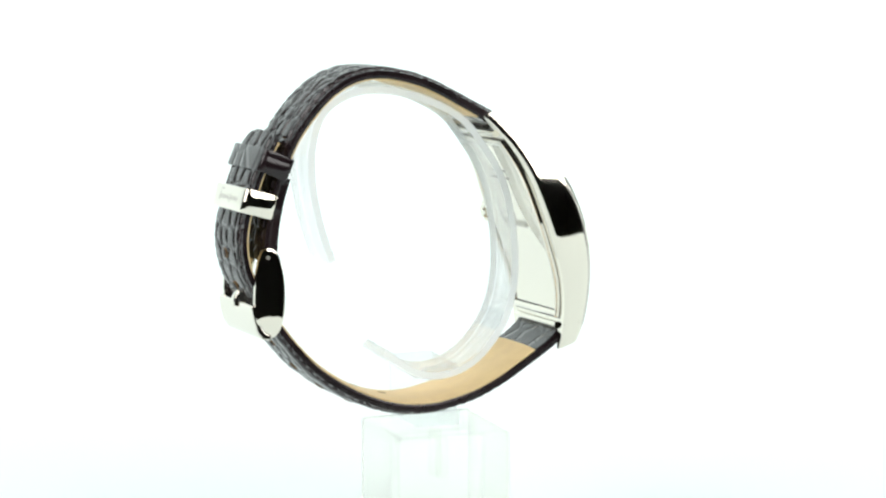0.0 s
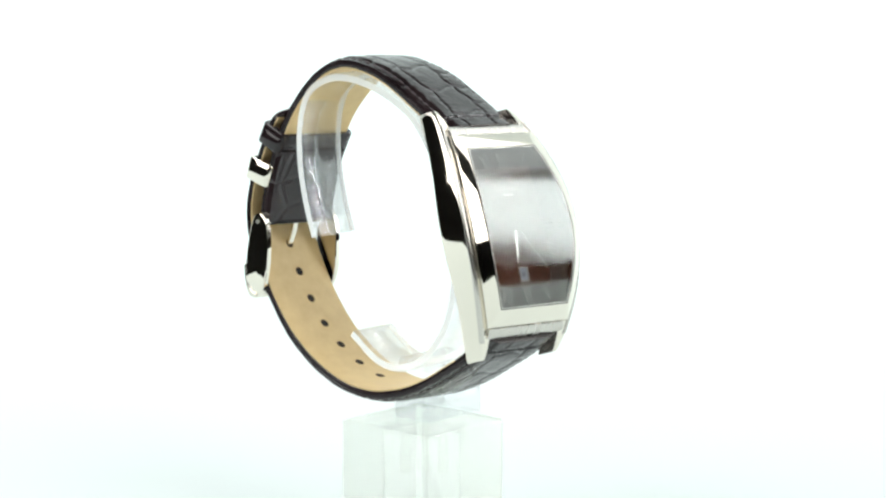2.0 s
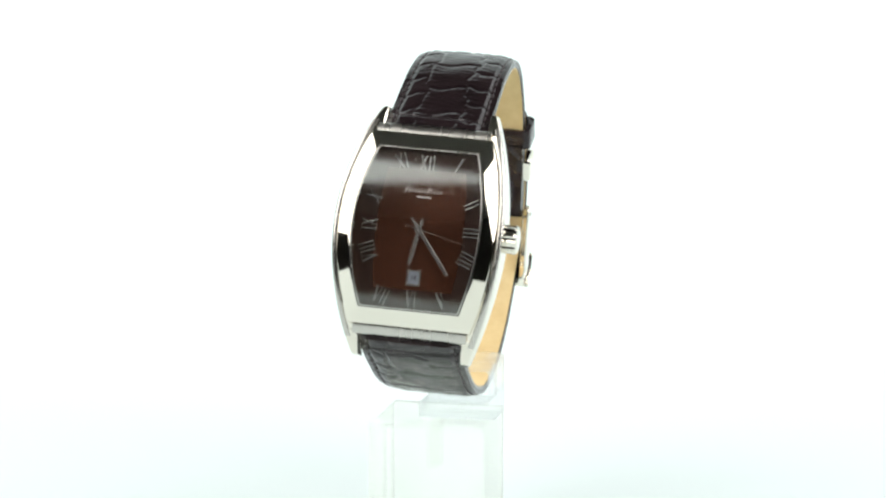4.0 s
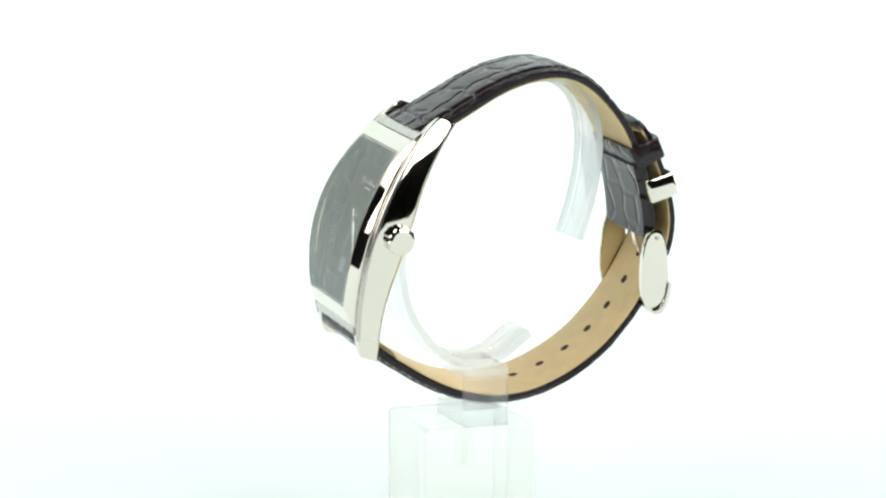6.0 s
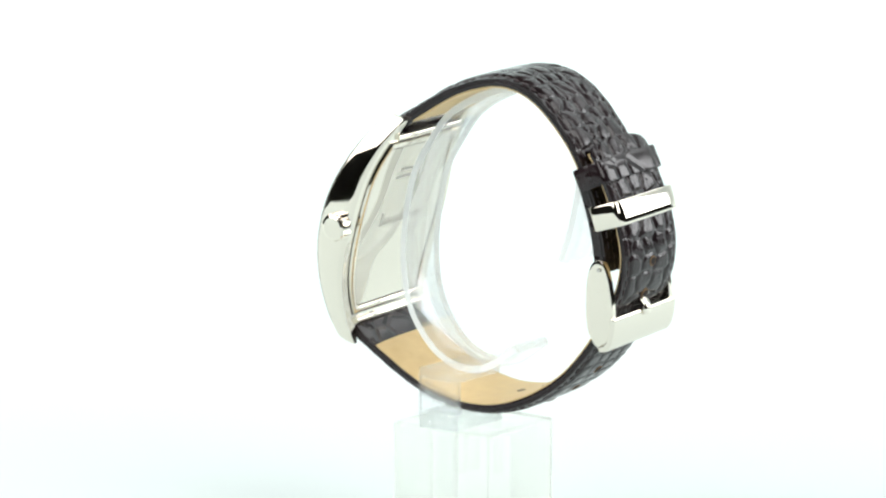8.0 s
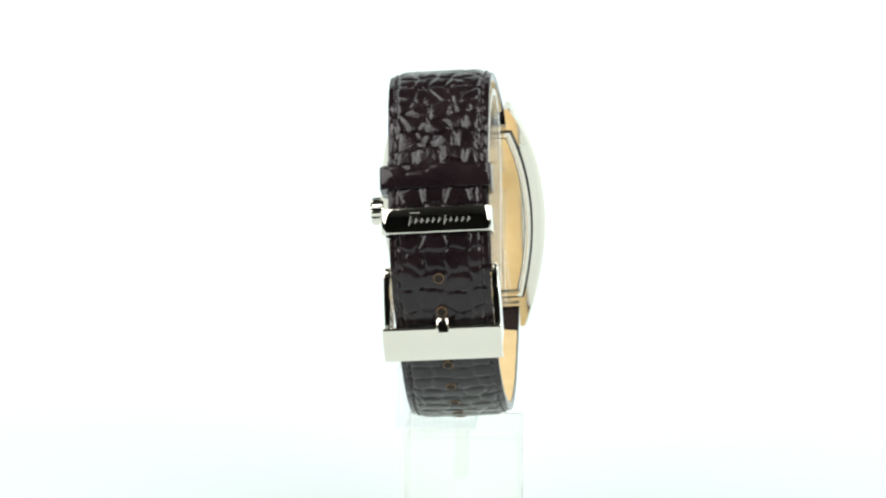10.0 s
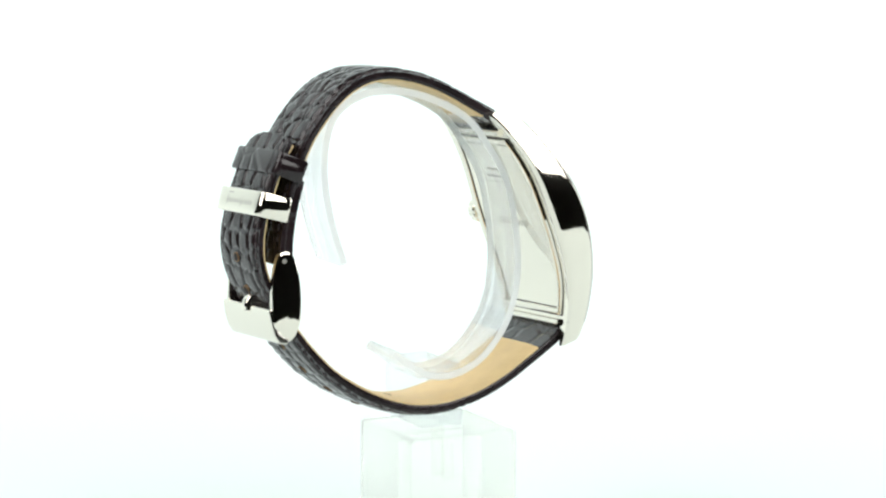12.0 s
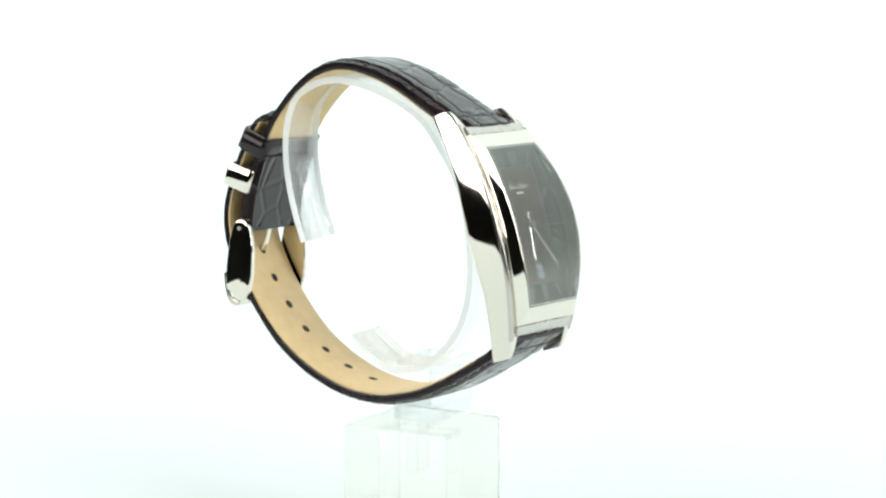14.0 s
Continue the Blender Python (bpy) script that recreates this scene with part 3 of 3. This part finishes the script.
UW = lambda k: 21.7 - 2.0 * min(1, k * 1.3)
UT = lambda k: 3.4 - 0.4 * min(1, k * 12) - 0.9 * min(1, k * 1.6)
LW = lambda k: 21.7 - 2.2 * min(1, k * 1.6)
LT = lambda k: 3.05 - 0.6 * min(1, k * 14) - 0.8 * min(1, max(0, (k - 0.45) / 0.25))
up = strap("upper_strap", UPPER, UW, UT, 3, "glossy black-brown croc-embossed leather strap half")
low = strap("lower_strap", LOWER, LW, LT, 8, "croc-embossed leather strap half with punched holes", tail=True)
layer("lining", up[0], up, 7.9, up[3] - 17.5, lambda k: UW(k) - 0.5, lambda k: -UT(k) / 2 + 0.1, 0.4, LINING, "tan leather lining")
layer("fold", up[0], up, up[3] - 18.0, up[3] - 0.6, lambda k: UW(k) - 0.1, lambda k: -UT(k) / 2 + 0.1, 1.5, KEEPERLEATHER, "turned-in leather end at the buckle")
layer("flap", up[0], up, 1.2, 7.8, lambda k: UW(k) - 0.3, lambda k: -UT(k) / 2 + 0.1, 0.35, KEEPERLEATHER, "embossed leather flap by the case")
layer("flap", low[0], low, 1.2, 10.9, lambda k: LW(k) - 0.3, lambda k: -LT(k) / 2 + 0.1, 0.35, KEEPERLEATHER, "embossed leather flap by the case")
layer("lining", low[0], low, 11.0, low[3] - 1.5, lambda k: LW(k) - 0.5, lambda k: -LT(k) / 2 + 0.1, 0.4, LINING, "tan leather lining", 0.55)


def stitching(s, wide, thick):
    """Dark thread dashes along both edges of a strap half."""
    ob, path, tang, length = s
    for side in (-1, 1):
        bm = bmesh.new()
        at = 2.0
        while at < length - 6:
            j = min(len(path) - 2, round((at + 0.7) / length * (len(path) - 1)))
            p, t = path[j], tang[j]
            out = facing(p, t)
            k = j / (len(path) - 1)
            x = side * 0.88 * wide(k) / 2
            c = p + out * (thick(k) * 0.27 - 0.02)
            m = Matrix(((1, 0, 0, x * MM), (0, out.x, t[0], c.x * MM), (0, out.y, t[1], c.y * MM), (0, 0, 0, 1)))
            rings = []
            for z, r in ((-0.75, 0.08), (-0.5, 0.2), (0.0, 0.24), (0.5, 0.2), (0.75, 0.08)):
                rings.append([m @ (Vector((r * math.cos(a), r * math.sin(a), z)) * MM) for a in [math.pi * i / 3 for i in range(6)]])
            loft(bm, rings)
            at += 2.1
        part("stitching", bm, THREAD, ob, "dark thread seam along the strap edge")


stitching(up, UW, UT)
stitching(low, LW, LT)


def holes():
    ob, path, tang, length = low
    for i in range(8):
        at = 45.2 + 7.0 * i
        j = min(len(path) - 1, round(at / length * (len(path) - 1)))
        p, t = path[j], tang[j]
        out = facing(p, t)
        k = at / length
        m = Matrix(((1, 0, 0, 0.3 * MM), (0, out.x, t[0], p.x * MM), (0, out.y, t[1], p.y * MM), (0, 0, 0, 1)))
        bm = bmesh.new()
        drum(bm, (0, -(LT(k) / 2 + 0.91) * MM, 0), "y", 0.86 * MM, (LT(k) + 1.21) * MM, 20)
        bmesh.ops.transform(bm, matrix=m, verts=bm.verts)
        hole = part("strap_hole", bm, HOLE, ob, "dark punched strap hole", smooth=False)
        bm = bmesh.new()
        drum(bm, (0, -(LT(k) / 2 + 0.88) * MM, 0), "y", 1.05 * MM, (LT(k) + 1.12) * MM, 20)
        bmesh.ops.transform(bm, matrix=m, verts=bm.verts)
        part("hole_edge", bm, EYELET, hole, "raw brown leather edge of a hole", smooth=False)


holes()


def keeper(name, y, z, tilt, height, w, deep, wall, mat, label, mark=False):
    """A loop round both strap layers."""
    bm = bmesh.new()
    rings = []
    for h, g in ((-height / 2, -0.15), (-height / 2 + 0.25, 0), (height / 2 - 0.25, 0), (height / 2, -0.15)):
        ring = []
        for i in range(48):
            a = 2 * math.pi * i / 48
            c, s = math.cos(a), math.sin(a)
            e = 0.22
            ring.append(((w / 2 + g) * math.copysign(abs(c) ** e, c) * MM, (deep / 2 + g) * math.copysign(abs(s) ** e, s) * MM, h * MM))
        rings.append(ring)
    for h, g in ((height / 2, wall), (-height / 2, wall)):
        ring = []
        for i in range(48):
            a = 2 * math.pi * i / 48
            c, s = math.cos(a), math.sin(a)
            e = 0.22
            ring.append(((w / 2 - g) * math.copysign(abs(c) ** e, c) * MM, (deep / 2 - g) * math.copysign(abs(s) ** e, s) * MM, h * MM))
        rings.append(ring)
    loft(bm, rings, around=True)
    k = part(name, bm, mat, watch, label)
    k.matrix_basis = pose(0.3 * MM, y * MM, z * MM, tilt, 0, 0)
    return k


mk = keeper("metal_keeper", 45.7, 10.4, 16, 5.0, 21.9, 7.6, 0.7, STEEL, "polished steel strap keeper with engraved mark")
bm = bmesh.new()
def stroke(x0, z0, x1, z1, w):
    a, d = Vector((x0, z0)), Vector((x1 - x0, z1 - z0))
    box(bm, (0, 3.78 * MM, -w / 2 * MM), (d.length * MM, 3.82 * MM, w / 2 * MM), pose(x0 * MM, 0, z0 * MM, 0, -math.degrees(math.atan2(d.y, d.x)), 0))


for i in range(11):
    x = -6.2 + i * 1.15
    tall = 0.95 if i in (4, 10) else 0.5
    stroke(x, -0.1 - tall, x - 0.35, -0.1 + tall, 0.2)
    stroke(x, -0.1 - tall * 0.8, x - 0.7, -0.1 + tall * 0.2, 0.12)
stroke(3.0, 1.5, 5.0, 1.5, 0.2)
part("engraving", bm, ENGRAVED, mk, "pale engraved maker's mark", smooth=False)
keeper("leather_keeper", 42.0, 18.2, 24, 4.8, 22.2, 7.4, 1.2, KEEPERLEATHER, "croc-embossed leather strap keeper")


def buckle():
    prof = [(44.4, 1.5), (45.6, 0.9), (46.6, -1.5), (47.3, -5.5), (47.6, -10.5), (47.2, -15.0), (46.2, -17.0), (44.8, -17.4), (43.0, -16.6), (41.8, -14.5), (41.1, -10.5), (41.2, -4.5), (42.0, -0.5), (43.2, 1.2)]
    for s in (-1, 1):
        bm = bmesh.new()
        outline, _, _ = spline(prof + prof[:1], 0.6)
        mid = Vector((44.3, -8.0))
        rings = []
        for x, k in ((10.2, 0.96), (10.35, 1.0), (11.1, 1.0), (11.4, 0.985), (11.52, 0.94), (11.53, 0.9), (11.535, 0.8), (11.54, 0.65), (11.545, 0.5), (11.55, 0.3), (11.55, 0.03)):
            ring = []
            for p in outline[:-1]:
                q = mid + (p - mid) * k
                ring.append(((s * (x - 0.16 * max(0, -13.2 - q.y) - 0.02 * (q.y + 8)) + 0.3) * MM, q.x * MM, q.y * MM))
            rings.append(ring)
        loft(bm, rings)
        arm = part("buckle_arm", bm, STEEL, watch, "polished steel buckle side", weighted=True)
        bm = bmesh.new()
        drum(bm, ((s * 11.5 + 0.3 - (0.12 if s < 0 else 0)) * MM, 44.5 * MM, -0.5 * MM), "x", 0.45 * MM, 0.12 * MM)
        part("pin_end", bm, SATIN, arm, smooth=False)
    bm = bmesh.new()
    face = [(48.2, -10.2), (48.25, -10.8), (48.0, -13.0), (47.3, -15.6), (46.2, -17.2), (44.4, -17.5), (44.0, -16.4), (45.3, -16.0), (46.2, -15.0), (46.9, -12.5), (47.1, -10.3), (47.5, -10.0)]
    loft(bm, [[((x + 0.3) * MM, y * MM, z * MM) for y, z in face] for x in (-11.5, 12.0)])
    part("buckle_bar", bm, STEEL, watch, "broad polished steel buckle front", bevel=0.0006)
    bm = bmesh.new()
    drum(bm, (-10.6 * MM, 44.5 * MM, -0.5 * MM), "x", 0.6 * MM, 21.8 * MM)
    part("buckle_pin", bm, STEEL, watch)
    bm = bmesh.new()
    tongue = [(44.0, -0.5), (45.0, -4.5), (47.0, -8.0), (48.2, -9.5), (48.4, -11.4)]
    pts, tang, _ = spline(tongue, 0.4)
    rings = []
    for i, (p, t) in enumerate(zip(pts, tang)):
        out = Vector((-t[1], t[0]))
        out = out if out.x > 0 else -out
        w = 0.75 if i < len(pts) * 0.7 else 1.3
        rings.append([((x * w + 0.3) * MM, (p + out * o).x * MM, (p + out * o).y * MM) for x, o in ((-1, -0.4), (1, -0.4), (1, 0.3), (0.5, 0.6), (-0.5, 0.6), (-1, 0.3))])
    loft(bm, rings)
    part("buckle_tongue", bm, STEEL, watch, "steel buckle tongue through a strap hole", bevel=0.0002)


buckle()

# ---- display stand ----
stand = new("display_stand")
tagged(stand, "clear acrylic watch stand with C-shaped ring on a block", "display stand")
TOP = 0.025


def stand_parts():
    bm = bmesh.new()
    box(bm, (-0.0159, -0.0082, 0.0), (0.0091, 0.0168, TOP))
    b = part("block", bm, BLOCKMAT, stand, "clear cast acrylic block", bevel=0.001)
    bm = bmesh.new()
    drum(bm, (-0.0034, 0.0043, TOP - 0.011), "z", 0.0014, 0.010, 20)
    part("peg", bm, PEGMAT, b, "frosted peg inside the block", smooth=False)
    bm = bmesh.new()
    O = 64.5
    prof = [(-6.5, TOP * 1000), (10.4, TOP * 1000), (10.4, O - 26.5), (-5.5, O - 26.5), (-5.5, O - 29.0), (8.7, O - 29.0), (8.7, TOP * 1000 + 3.4), (-6.5, TOP * 1000 + 3.4)]
    loft(bm, [[(x * MM, y * MM, z * MM) for x, z in prof] for y in (-0.2, 9.8)])
    part("bracket", bm, ACRYLIC, stand, "clear acrylic C-bracket round the strap", smooth=False, bevel=0.0004)
    ring = [(29.8, -2.0), (32.3, 5.5), (34.0, 14.0), (34.0, 22.0), (31.8, 28.6), (27.0, 32.2), (20.5, 33.4), (11.3, 31.7), (1.8, 27.0), (-3.8, 20.4), (-8.4, 12.2),
            (-10.7, 0.5), (-10.7, -9.2), (-8.4, -17.2), (-2.7, -24.3), (4.2, -27.4), (11.0, -26.7), (18.4, -21.8)]
    pts, tang, _ = spline(ring, 0.8)
    bm = bmesh.new()
    rings = []
    for p, t in zip(pts, tang):
        out = Vector((-t[1], t[0]))
        rings.append([(x * MM - 0.0045, (p + out * o).x * MM, (p + out * o).y * MM + 0.0645) for x, o in ((-6, -0.7), (-5.7, -0.9), (5.7, -0.9), (6, -0.7), (6, 0.7), (5.7, 0.9), (-5.7, 0.9), (-6, 0.7))])
    loft(bm, rings)
    loop = part("ring", bm, ACRYLIC, stand, "clear bent acrylic ring holding the watch")
    for sx in (-1, 1):
        bm = bmesh.new()
        rings = []
        for p, t in zip(pts, tang):
            out = Vector((-t[1], t[0]))
            rings.append([(x * sx * MM - 0.0045, (p + out * o).x * MM, (p + out * o).y * MM + 0.0645) for x, o in ((6.02, -0.7), (6.1, -0.7), (6.1, 0.7), (6.02, 0.7))])
        loft(bm, rings)
        part("cut_edge", bm, FROST, loop, "frosted sawn edge of the acrylic")
    for o in stand.children_recursive:
        o.visible_shadow = False


stand_parts()


def motions():
    hold = pose(-0.00214, 0, 0.0645, 0, 3.5, 0)
    walk(watch, [(t, pose(0, 0, 0, 0, 0, a) @ hold) for t, a in TURN])
    walk(stand, [(t, pose(0, 0, 0, 0, 0, a)) for t, a in TURN])


motions()
